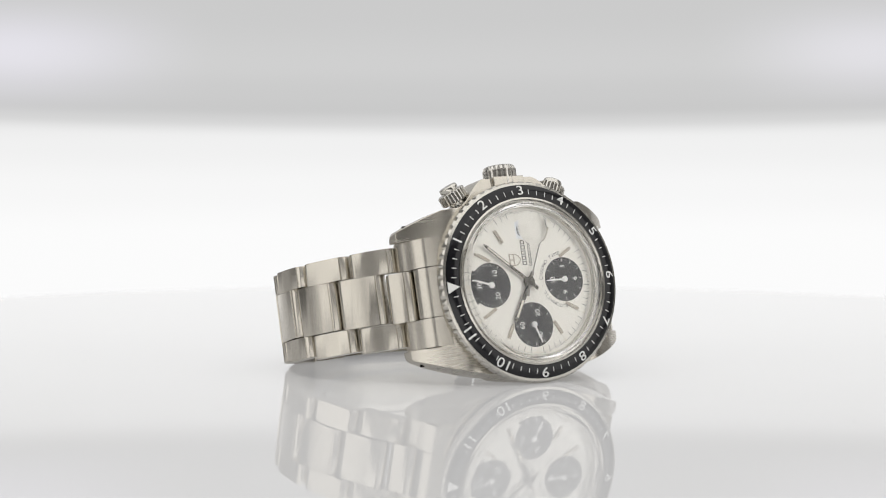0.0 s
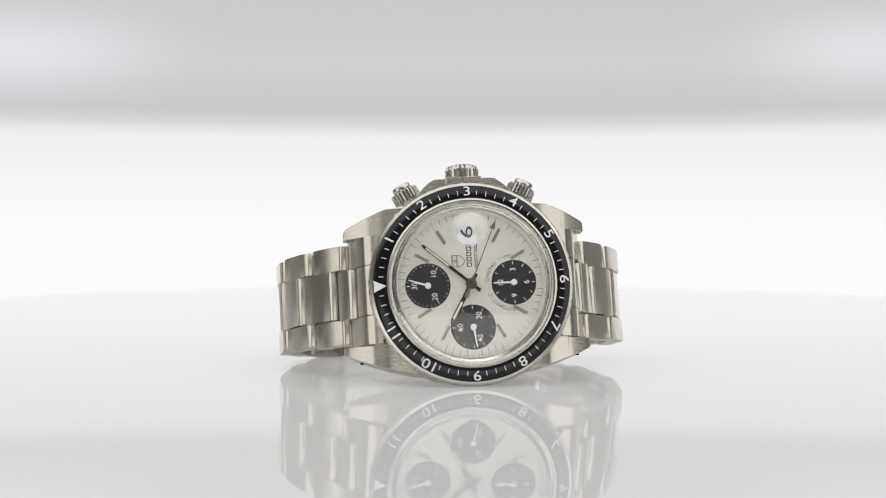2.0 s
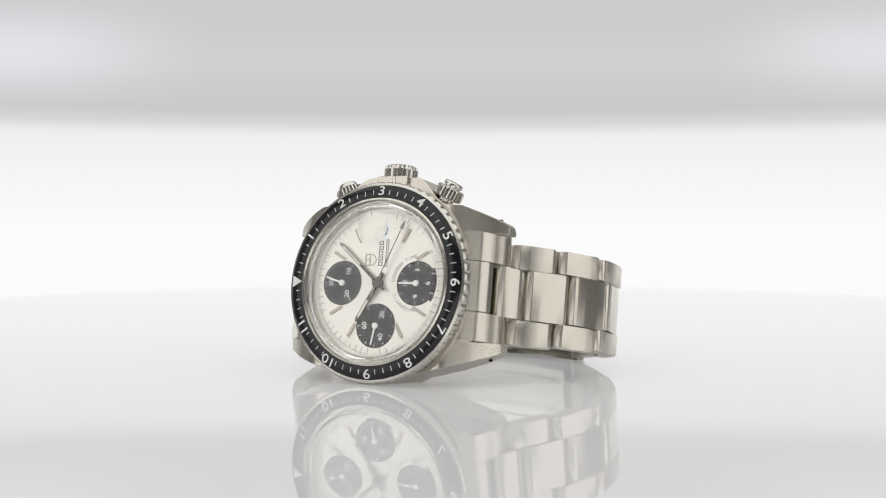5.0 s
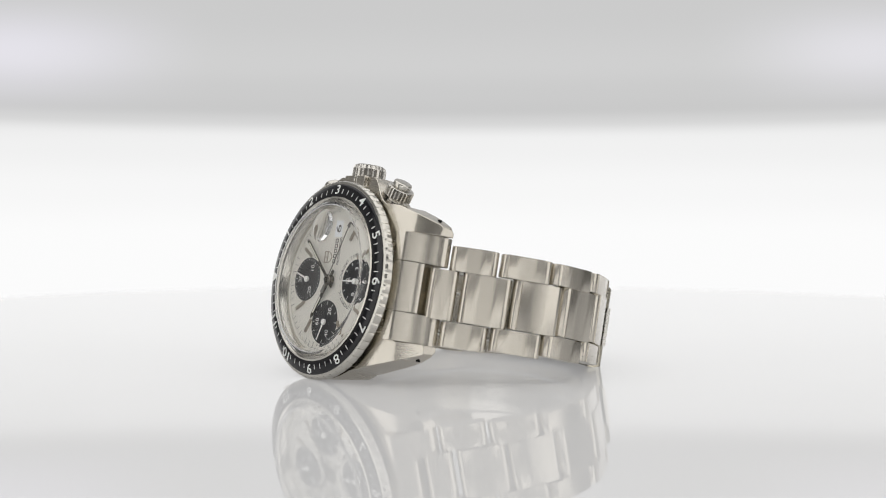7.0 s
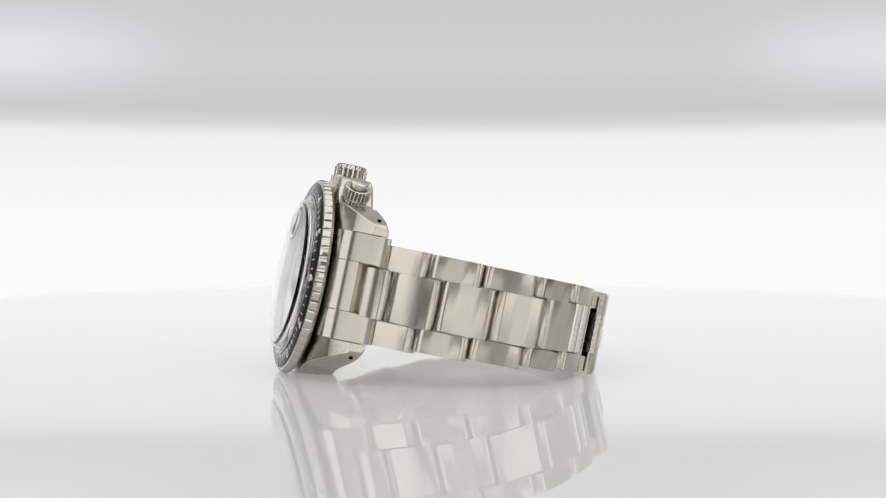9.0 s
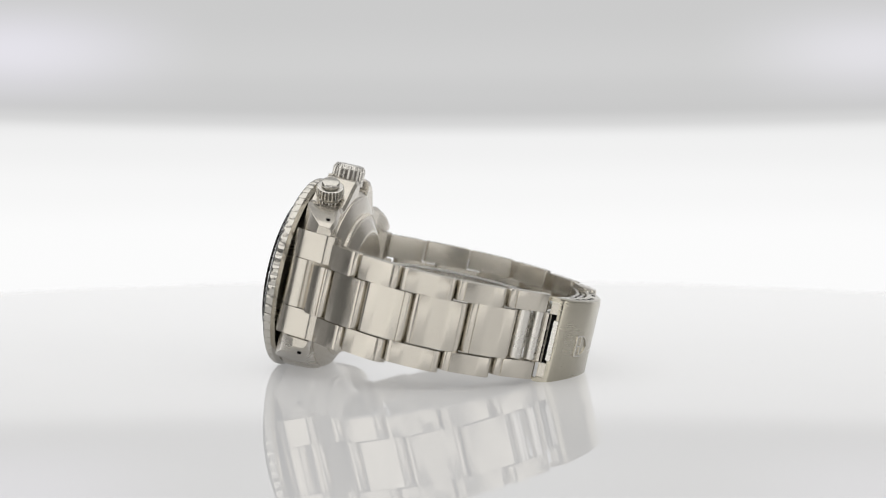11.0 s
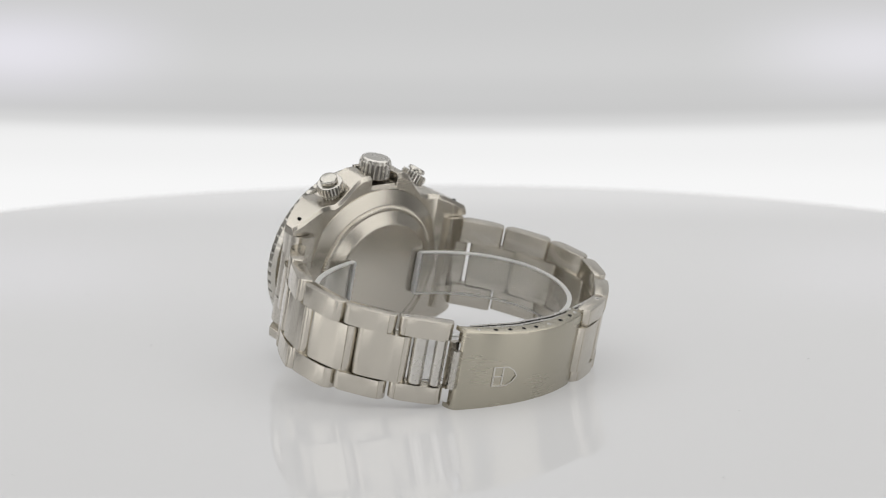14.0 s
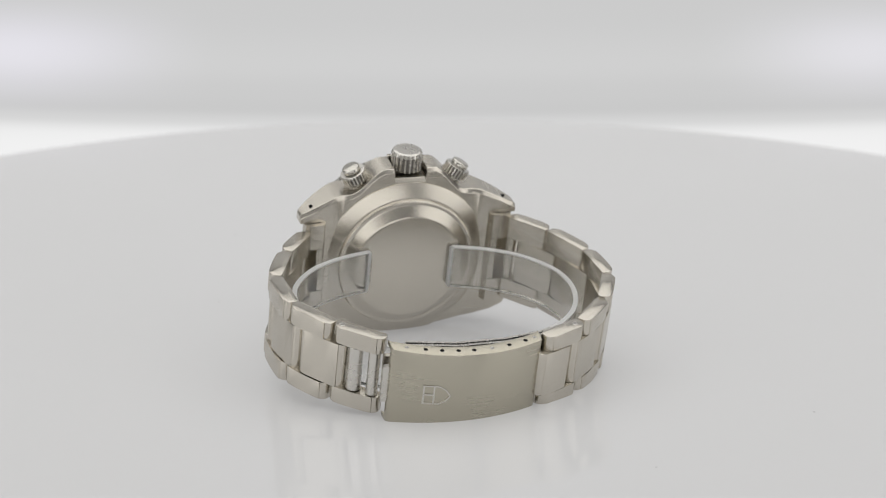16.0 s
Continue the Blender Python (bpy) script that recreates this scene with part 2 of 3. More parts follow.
slab("wall_west", -1.68, -1.6, -1.6, 1.6, -0.80, 1.30, M_WALL, "plain dark wall, unseen, closing the studio")


def upright(profile, seg=128):
    return moved(lathe(profile, seg, closed=False), Matrix.Rotation(radians(90), 4, "X"))


turntable = tagged(new("turntable"), "round glossy white acrylic turntable plate, slowly turning", "turntable")
R = 0.2147
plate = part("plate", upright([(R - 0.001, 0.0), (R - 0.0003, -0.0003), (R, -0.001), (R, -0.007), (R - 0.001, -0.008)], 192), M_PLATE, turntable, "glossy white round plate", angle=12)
part("pedestal", upright([(0.10, -0.008), (0.10, -0.06), (0.14, -0.08), (0.14, -0.80)], 64), M_BASE, turntable, "grey round pedestal")

specks = bmesh.new()
for x, y in ((36.2, -55.0), (-67.2, -37.6), (12.8, 87.9), (-21.1, 62.8), (-61.7, 47.4), (104.8, 4.3), (21.1, -104.7)):
    s = random.uniform(0.12, 0.22)
    ring = [specks.verts.new(((x + s * math.cos(a) * random.uniform(0.6, 1.6)) * MM, (y + s * math.sin(a)) * MM, 0.00002)) for a in (0, 1.2, 2.3, 3.4, 4.4, 5.4)]
    specks.faces.new(ring)
bmesh.ops.solidify(specks, geom=specks.faces[:], thickness=-0.00004)
tagged(part("dust", specks, M_BASE, turntable, "a few grey specks of dust"), kind="stuff")

backdrop = tagged(new("backdrop"), "glowing white panel below a grey sheet with painted light patches", "backdrop", kind="structure")


def sheet(name, x0, x1, low, high, y, mat, sag=0.0, label=""):
    """An upright sheet, 3 mm thick, whose lower edge may sag in the middle."""
    bm = bmesh.new()
    cols = []
    for i in range(41):
        x = x0 + (x1 - x0) * i / 40
        z = low - sag * max(0.0, 1 - (x / 0.17) ** 2)
        cols.append([bm.verts.new(v) for v in ((x, y, z), (x, y + 0.003, z), (x, y + 0.003, high), (x, y, high))])
    for a, b in zip(cols, cols[1:]):
        for k in range(4):
            bm.faces.new((a[k], b[k], b[(k + 1) % 4], a[(k + 1) % 4]))
    bm.faces.new(cols[0])
    bm.faces.new(cols[-1])
    return part(name, bm, mat, backdrop, label)


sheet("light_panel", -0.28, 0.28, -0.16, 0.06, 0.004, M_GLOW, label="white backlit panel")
sheet("upper_sheet", -0.28, 0.28, 0.0405, 0.42, -0.002, M_UPPER, SAG, "grey sheet with painted glow and violet light patches")
BACK = 0.672

# ---- the watch ----
watch = tagged(new("wristwatch"), "steel chronograph wristwatch with black bezel, lying on its side", "watch")
LIE = Matrix(((0.99944, 0.00563, -0.03290), (0.00164, 0.97623, 0.21675), (0.03334, -0.21668, 0.97567))).to_4x4()
WATCH = Matrix.Translation(Vector((2.345, -31.272, 19.91)) * MM) @ LIE


def P(*pts):
    return [(a * MM, b * MM) for a, b in pts]


def flank(ax, sign):
    """How far the case reaches from its middle line, at ax mm towards the lugs."""
    if ax < 9:
        out = math.sqrt(19.6 ** 2 - ax * ax)
    else:
        t = (ax - 9) / 15.0
        out = 17.41 - 2.4 * t - 2.4 * t * t - (0.25 if ax > 23.8 else 0.0)
    if sign > 0:
        if ax < 3.5:
            out = 19.3
        elif ax < 5.6:
            out = 21.5
        elif ax < 12.6:
            u = (ax - 5.6) / 7.0
            out = 15.9 + 5.6 * (0.35 * (1 - u) + 0.65 * (0.5 + 0.5 * math.cos(math.pi * u)))
        elif ax < 16:
            out = 15.9 - 0.1 * (ax - 12.6) / 3.4
    return out


def case_half(sign):
    """One half of the middle case, with its two lugs; sign +1 is the crown's side."""
    xs = [-24.0, -23.6, -22.6, -21.2, -20.0, -19.2, -18.55, -17, -15.9, -14.2] + [-12.6 + 0.5 * k for k in range(14)] + [-5.59, -4.5, -3.6, -3.4, -2, 0]
    xs += [-x for x in reversed(xs[:-1])]
    bm = bmesh.new()
    rows = []
    for x in xs:
        ax = abs(x)
        out = flank(ax, sign)
        inn = 0.0 if ax < 18.6 else 10.7
        t = max(0.0, (ax - 13) / 11.0)
        top = 3.0 + 6.0 * t ** 1.7
        bot = 10.6 + (1.5 * min(1, max(0, (ax - 14) / 7)))
        edge_top = min(top + 0.25, bot - 1.0) + max(0.0, out - 18.0) * (0.25 if sign > 0 else 0.0)
        rows.append([bm.verts.new((x * MM, y * MM, sign * z * MM)) for y, z in ((top, inn), (edge_top, out), (bot - 0.6, out - 0.05), (bot, out - 0.9), (bot, inn))])
    for a, b in zip(rows, rows[1:]):
        for k in range(5):
            bm.faces.new((a[k], b[k], b[(k + 1) % 5], a[(k + 1) % 5]))
    bm.faces.new(rows[0])
    bm.faces.new(rows[-1])
    return bm


def join(*bms):
    base = bms[0]
    for other in bms[1:]:
        me = bpy.data.meshes.new("tmp")
        other.to_mesh(me)
        other.free()
        base.from_mesh(me)
        bpy.data.meshes.remove(me)
    return base


case = part("case", join(case_half(1), case_half(-1), block(-3.45 * MM, 3.45 * MM, 3.3 * MM, 4.3 * MM, 18.0 * MM, 21.7 * MM)), M_BRUSH_X, watch, "brushed steel case with pointed lugs")
bev = case.modifiers.new("worn_edges", "BEVEL")
bev.width, bev.segments, bev.limit_method, bev.angle_limit = 0.25 * MM, 2, "ANGLE", radians(35)
for x in (21.4, -21.4):
    for s in (-1, 1):
        # a dark disc on the flank is painted in for the hole's shade
        bm = lathe(P((0.42, -0.12), (0.42, 0.12)), 16, closed=False)
        moved(bm, Matrix.Translation((x * MM, 10.2 * MM, s * (flank(21.4, s) + 0.02) * MM)) @ Matrix.Rotation(radians(90), 4, "X"))
        part("lug_hole_shade", bm, M_HOLE, watch, "dark disc for the shade in a spring bar hole")

# bezel
SCALLOPS = 60


def scallop(i, j):
    if j not in (3, 4):
        return 1.0
    return 1.0 - (0.018 if j == 3 else 0.006) * (1.0, 0.35, 0, 0, 0, 0, 0, 0.35)[i % 8]


bezel = part("bezel", lathe(P((16.3, -0.25), (19.15, 0.2), (19.75, 0.4), (20.05, 0.85), (20.05, 1.9), (19.3, 2.6), (16.3, 3.1)), SCALLOPS * 8, wave=scallop), M_BEZEL, watch, "polished steel bezel with scalloped edge")
part("insert", lathe(P((16.62, -0.44), (16.8, -0.50), (19.12, 0.03), (19.24, 0.13), (19.24, 0.6), (16.62, 0.3)), 192), M_BLACK, bezel, "black bezel insert")


def slope(r):
    return (-0.50 + (r - 16.8) * 0.56 / 2.45) * MM


LEAN = Matrix.Rotation(-math.atan(0.56 / 2.45), 4, "X")
for h in range(1, 13):
    if h == 12:
        bm = prism(P((-1.15, 1.1), (1.15, 1.1), (0, -1.35)), -0.03 * MM, 0.05 * MM)
        ob = part("triangle_marker", bm, M_WHITE, bezel, "white triangle")
    else:
        ob = put("numeral", lettering(str(h), 2.7 * MM, bold=0.00001), M_WHITE, bezel, "white numeral")
    ob.matrix_local = clock_pose(30 * h, 18.0 * MM, slope(18.0) - 0.03 * MM) @ LEAN @ Matrix.Scale(1.0 if h == 12 else 1.25, 4, (1, 0, 0))
tick = None
for k in range(60):
    if k % 5 == 0:
        continue
    if tick is None:
        ob = part("tick", prism(P((-0.07, -0.48), (0.07, -0.48), (0.07, 0.48), (-0.07, 0.48)), -0.03 * MM, 0.04 * MM), M_WHITE, bezel)
        tick = ob.data
    else:
        ob = put("tick", tick, M_WHITE, bezel)
    ob.matrix_local = clock_pose(6 * k, 17.75 * MM, slope(17.75) - 0.01 * MM) @ LEAN

# rehaut and crystal
part("rehaut", lathe(P((14.75, 1.95), (15.0, 1.2), (15.55, 0.5), (15.6, -0.3), (16.25, -0.75), (16.6, -0.6), (16.6, 2.6), (14.75, 2.6)), 160), M_BEZEL, watch, "polished steel inner ring")
RINGS = 64
fine_dome = [(15.55, 0.3), (15.55, -1.1), (15.2, -1.75)]
for k in range(RINGS):
    r = 14.4 + (0.02 - 14.4) * k / (RINGS - 1)
    fine_dome.append((r, -3.0 + 0.95 * (r / 14.4) ** 2))
inner = []
for k in range(RINGS):
    r = 0.02 + (14.5 - 0.02) * k / (RINGS - 1)
    inner.append((r, -2.1 + 0.9 * (r / 14.4) ** 2))
inner += [(14.75, -0.9), (14.8, 0.3)]
bm = lathe(P(*fine_dome, *inner), 256)
bm.verts.ensure_lookup_table()
count = len(fine_dome) + len(inner)
for n, v in enumerate(bm.verts):
    if 3 <= n % count < len(fine_dome):
        d = math.hypot(v.co.x / MM, v.co.z / MM - 10.3) / 3.3
        if d < 1:
            v.co.y -= 0.75 * (1 - d * d) ** 0.75 * MM
crystal = part("crystal", bm, M_CRYSTAL, watch, "clear domed crystal with a round date magnifier", angle=50)
crystal.visible_shadow = False
# dial
D0 = 1.95
dial = part("dial", lathe(P((15.3, D0), (15.3, D0 + 0.4), (0.02, D0 + 0.4), (0.02, D0)), 128), M_DIAL, watch, "silver sunburst dial")
READ = Matrix.Rotation(radians(-90), 4, "Y")


def dial_mark(name, me, mat, m, label=""):
    ob = put(name, me, mat, dial, label)
    ob.matrix_local = m
    return ob


def dial_part(name, bm, mat, m, label=""):
    ob = part(name, bm, mat, dial, label)
    ob.matrix_local = m
    return ob


for h in (1, 2, 4, 5, 7, 8, 10, 11):
    dial_part("hour_marker", block(-0.3 * MM, 0.3 * MM, -0.28 * MM, 0, -1.5 * MM, 1.5 * MM, 0.08 * MM), M_MARK, clock_pose(30 * h, 10.8 * MM, D0 * MM), "applied baton hour marker")
long_tick = short_tick = None
for k in range(60):
    if k in (14, 15, 16):
        continue
    m = clock_pose(6 * k, 13.5 * MM, D0 * MM)
    if long_tick is None:
        long_tick = dial_part("minute_tick", prism(P((-0.05, -0.6), (0.05, -0.6), (0.05, 0.6), (-0.05, 0.6)), -0.02 * MM, 0.01 * MM), M_INK, m).data
    elif k % 5:
        dial_mark("minute_tick", long_tick, M_INK, m)
fine = bmesh.new()
for k in range(300):
    c = clock_pose(1.2 * k, 13.95 * MM, D0 * MM)
    vs = [fine.verts.new(c @ Vector((x * MM, -0.015 * MM, z * MM))) for x, z in ((-0.025, -0.2), (0.025, -0.2), (0.025, 0.2), (-0.025, 0.2))]
    fine.faces.new(vs)
bmesh.ops.solidify(fine, geom=fine.faces[:], thickness=0.01 * MM)
tagged(dial_part("fine_scale", fine, M_INK, Matrix()), kind="stuff")
dot = None
for h in range(12):
    if h == 3:
        continue
    m = clock_pose(30 * h, 13.75 * MM, D0 * MM)
    if dot is None:
        dot = dial_part("lume_dot", lathe(P((0.32, 0), (0.32, -0.06), (0.2, -0.12), (0.02, -0.13), (0.02, 0)), 16), M_LUME, m).data
    else:
        dial_mark("lume_dot", dot, M_LUME, m)

SUB_R = 8.41
for hour, words, steps, base in ((0, ((120, "10"), (240, "20"), (0, "30")), 30, 0), (6, ((90, "3"), (180, "6"), (270, "9"), (0, "12")), 12, 0), (9, ((0, "60"), (120, "20"), (240, "40")), 12, 0)):
    c = clock_pose(30 * hour, SUB_R * MM, D0 * MM).translation
    at = Matrix.Translation(c)
    dial_part("subdial", lathe(P((4.4, -0.02), (4.36, -0.05), (4.15, -0.05), (4.1, -0.02), (0.02, -0.02), (0.02, 0.05), (4.4, 0.05)), 96), M_SUB, at, "black round subdial")
    st = None
    for k in range(steps):
        big = (k * 3) % steps == 0 or steps == 12
        m = at @ clock_pose(360 * k / steps, 3.95 * MM, -0.025 * MM)
        w, l = (0.06, 0.42) if big else (0.04, 0.25)
        dial_part("subdial_tick", prism(P((-w, 0.4 - 2 * l), (w, 0.4 - 2 * l), (w, 0.4), (-w, 0.4)), -0.02 * MM, 0.01 * MM), M_WHITE, m)
    for deg, word in words:
        m = at @ Matrix.Translation(clock(deg, 2.55 * MM, -0.03 * MM)) @ READ
        dial_mark("subdial_numeral", lettering(word, 1.55 * MM, 0.000005), M_WHITE, m, "white numeral")

# date window, shield emblem, lines of print
dial_part("date_disc", block(-1.25 * MM, 1.25 * MM, -0.03 * MM, 0, -1.65 * MM, 1.65 * MM), M_DATE, Matrix.Translation((0, D0 * MM, 10.4 * MM)), "white date window")
dial_mark("date_numeral", lettering("6", 2.5 * MM, 0.00002), M_INK, Matrix.Translation((0, (D0 - 0.06) * MM, 10.4 * MM)) @ READ @ Matrix.Scale(1.5, 4, (1, 0, 0)), "black date numeral")
shield = [(-1.25, -1.2), (-1.25, 1.2), (0.3, 1.2), (1.0, 0.75), (1.45, 0.0), (1.0, -0.75), (0.3, -1.2)]
def frame_outline(points, width, y0, y1):
    """A closed band of the given width inside an outline."""
    cx = sum(p[0] for p in points) / len(points)
    cz = sum(p[1] for p in points) / len(points)
    inside = [(cx + (x - cx) * (1 - width), cz + (z - cz) * (1 - width)) for x, z in points]
    bm = bmesh.new()
    n = len(points)
    lay = [[bm.verts.new((x * MM, y * MM, z * MM)) for x, z in ring] for ring, y in ((points, y0), (inside, y0), (inside, y1), (points, y1))]
    for k in range(4):
        a, b = lay[k], lay[(k + 1) % 4]
        for i in range(n):
            bm.faces.new((a[i], a[(i + 1) % n], b[(i + 1) % n], b[i]))
    return bm


for x, w, ln, n, thin in ((-0.1, 1.0, 5.2, 5, 0.42), (1.25, 0.62, 5.6, 10, 0.42)):
    for k in range(n):
        z, s = 5.9 + (k - (n - 1) / 2) * ln / n, ln / n * 0.39
        box = [(x - w / 2, z - s), (x + w / 2, z - s), (x + w / 2, z + s), (x - w / 2, z + s)]
        dial_part("print_bar", frame_outline(box, thin, -0.02, 0.01), M_INK, Matrix.Translation((0, D0 * MM, 0)), "dark mark of a printed line")
dial_part("shield_emblem", join(frame_outline(shield, 0.16, -0.1, 0.0), block(-0.3 * MM, -0.05 * MM, -0.08 * MM, 0, -1.1 * MM, 1.1 * MM), block(-1.2 * MM, -0.2 * MM, -0.08 * MM, 0, -0.12 * MM, 0.12 * MM)), M_MARK, Matrix.Translation((-2.3 * MM, D0 * MM, 4.6 * MM)), "small shield outline")

# curved words round the hour counter
centre = clock(180, SUB_R * MM, (D0 - 0.01) * MM)
words = "AUTOMATIC - CHRONO TIME"
step = 172.0 / (len(words) - 1)
for i, ch in enumerate(words):
    if ch == " ":
        continue
    deg = -88 + i * step
    m = Matrix.Translation(centre) @ clock_pose(deg, 5.25 * MM)
    dial_mark("dial_letter", lettering(ch, 1.0 * MM, 0.00001), M_INK, m)


# hands
def hand(name, outline, depth, deg, at, mat, label, thick=0.16):
    bm = prism(P(*outline), -thick / 2 * MM, thick / 2 * MM)
    ob = part(name, bm, mat, watch, label)
    ob.matrix_local = Matrix.Translation((at[0], depth * MM, at[2])) @ Matrix.Rotation(radians(deg - 90), 4, "Y")
    return ob


zero = Vector((0, 0, 0))
hour_hand = hand("hour_hand", [(-0.35, -2.2), (0.35, -2.2), (0.40, 0.5), (0.42, 8.2), (0, 9.0), (-0.42, 8.2), (-0.40, 0.5)], D0 - 0.55, 299.5, zero, M_DARKSTEEL, "steel baton hour hand")
ob = part("lume_strip", block(-0.22 * MM, 0.22 * MM, -0.12 * MM, 0, 4.0 * MM, 7.8 * MM), M_LUME, hour_hand)
minute_hand = hand("minute_hand", [(-0.35, -2.2), (0.35, -2.2), (0.30, 0.5), (0.28, 11.6), (0, 12.4), (-0.28, 11.6), (-0.30, 0.5)], D0 - 0.8, 40.5, zero, M_DARKSTEEL, "steel baton minute hand")
ob = part("lume_strip", block(-0.15 * MM, 0.15 * MM, -0.12 * MM, 0, 5.5 * MM, 11.2 * MM), M_LUME, minute_hand)
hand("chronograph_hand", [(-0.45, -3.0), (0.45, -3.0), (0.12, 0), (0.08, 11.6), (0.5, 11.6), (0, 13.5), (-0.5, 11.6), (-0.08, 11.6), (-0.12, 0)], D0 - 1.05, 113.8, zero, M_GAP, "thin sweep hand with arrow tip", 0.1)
hub = part("hub", lathe(P((1.05, 0.3), (1.05, -0.7), (0.85, -0.85), (0.45, -0.9), (0.4, -1.2), (0.02, -1.2), (0.02, 0.3)), 32), M_DARKSTEEL, watch, "steel hub of the hands")
hub.matrix_local = Matrix.Translation((0, (D0 - 0.3) * MM, 0))
SMALL = [(-0.16, -0.6), (0.16, -0.6), (0.2, 0), (0.12, 3.9), (-0.12, 3.9), (-0.2, 0)]
subs = {}
for nm, hour, deg in (("minute_counter_hand", 0, 18), ("hour_counter_hand", 6, 0), ("small_seconds_hand", 9, 250)):
    c = clock(30 * hour, SUB_R * MM)
    subs[nm] = hand(nm, SMALL, D0 - 0.3, deg, c, M_WHITE, "white subdial hand", 0.1)
    cap = part("hub_cap", lathe(P((0.6, 0.2), (0.6, -0.15), (0.45, -0.25), (0.02, -0.25), (0.02, 0.2)), 24), M_WHITE, subs[nm], "white hub")
    cap.matrix_local = Matrix()


# crown and pushers
def knurled(r, y0, y1, teeth, deep, rim=0.35):
    """A knob along -y from y0 (base) to y1, with teeth."""
    prof = [(r * 0.8, y0), (r, y0 - 0.25), (r, y1 + rim), (r * (1 - 0.35 * rim / r), y1 + rim * 0.25), (r * (1 - 0.8 * rim / r), y1), (0.02, y1 - 0.08), (0.02, y0)]
    return lathe(P(*prof), teeth * 6, wave=lambda i, j: 1 - deep * (0, 0, 0, 0.9, 1, 0.9)[i % 6] if j in (1, 2) else 1.0)


UP = Matrix.Rotation(radians(-90), 4, "X")
crown = part("crown", knurled(3.4, 0.0, -4.4, 20, 0.10, 0.9), M_POLISH, watch, "fluted steel winding crown", 18)
# a dark cylinder inside the flutes stands for the shade between them
part("groove_shade_core", lathe(P((3.17, -0.3), (3.17, -3.4), (0.02, -3.4), (0.02, -0.3)), 40), M_GAP, crown, "dark core set in for shade between the flutes")
crown.matrix_local = Matrix.Translation((0, 6.6 * MM, 19.9 * MM)) @ UP
for s in (-1, 1):
    m = Matrix.Translation((s * 9.8 * MM, 6.6 * MM, 15.6 * MM)) @ Matrix.Rotation(radians(s * 27), 4, "Y") @ UP
    pusher = part("pusher", lathe(P((1.6, 0.4), (1.6, -4.3), (0.02, -4.3), (0.02, 0.4)), 32), M_POLISH, watch, "screw-down steel pusher")
    pusher.matrix_local = m
    ring = part("knurled_ring", knurled(2.85, -2.3, -4.6, 24, 0.20), M_POLISH, pusher, "knurled locking ring", 18)
    low = part("knurled_collar", knurled(2.3, 0.3, -1.8, 20, 0.2), M_POLISH, pusher, "lower fluted collar", 18)
    # dark cylinders inside the knurling stand for the shade between its teeth
    for r, y0, y1 in ((2.5, -2.5, -4.3), (2.02, 0.1, -1.6)):
        part("groove_shade_core", lathe(P((r, y0), (r, y1), (0.02, y1), (0.02, y0)), 32), M_GAP, pusher, "dark core set in for shade between the teeth")
    button = part("button", lathe(P((1.5, -4.4), (1.5, -4.85), (1.9, -4.9), (1.9, -5.55), (1.75, -5.75), (1.5, -5.82), (0.02, -5.84), (0.02, -4.4)), 32), M_BEZEL, pusher, "round button cap", 50)

# case back
part("case_back", lathe(P((18.4, 10.5), (18.3, 10.8), (15.6, 12.1), (15.3, 12.2), (14.3, 12.2), (14.2, 12.95), (13.9, 13.1), (12.2, 14.35), (11.9, 14.5), (11.5, 14.56), (0.02, 14.62), (0.02, 10.5)), 160), M_SATIN, watch, "satin screwed case back", 20)
teeth = lathe(P((14.2, 12.1), (15.25, 12.1), (15.15, 12.75), (14.9, 12.95), (14.2, 12.95)), 560, wave=lambda i, j: 0.984 if i % 4 < 2 and j in (2, 3) else 1.0)
part("coin_edge", teeth, M_SATIN, watch, "fine coin-edged ring", 20)


for k in range(5):
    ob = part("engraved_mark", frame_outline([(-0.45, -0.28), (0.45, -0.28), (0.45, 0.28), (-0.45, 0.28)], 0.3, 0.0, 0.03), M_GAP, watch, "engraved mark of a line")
    ob.matrix_local = Matrix.Translation((8.6 * MM, 14.58 * MM, (-0.5 + k * 1.15 - 2.3) * MM))


# ---- bracelet ----
def bar_link(length, width, thick, bow=0.12):
    """A link along x, its outer face towards -y, gently bowed, with rounded ends."""
    h, r = length / 2, 1.25
    prof = [((h - r) * u, -bow * (1 - u * u)) for u in (-1, -0.66, -0.33, 0, 0.33, 0.66, 1)] + [(h - r + 0.06, 0.24)]
    prof += [(h - r + r * math.sin(a), 0.24 + r * (1 - math.cos(a))) for a in [radians(k) for k in (22, 45, 68, 90)]]
    prof += [(h - 0.6 * (1 - math.cos(a)), thick - 0.6 * (1 - math.sin(a))) for a in [radians(k) for k in (15, 45, 75, 90)]]
    prof += [(-x, y) for x, y in reversed(prof[7:])]
    bm = bmesh.new()
    a = [bm.verts.new((x * MM, y * MM, -width / 2 * MM)) for x, y in prof]
    b = [bm.verts.new((x * MM, y * MM, width / 2 * MM)) for x, y in prof]
    bm.faces.new(a)
    bm.faces.new(b[::-1])
    for i in range(len(a)):
        j = (i + 1) % len(a)
        bm.faces.new((a[i], b[i], b[j], a[j]))
    es = [e for e in bm.edges if abs(e.verts[0].co.z - e.verts[1].co.z) < 1e-9]
    bmesh.ops.bevel(bm, geom=es, offset=0.12 * MM, segments=2, profile=0.5, affect="EDGES")
    return bm


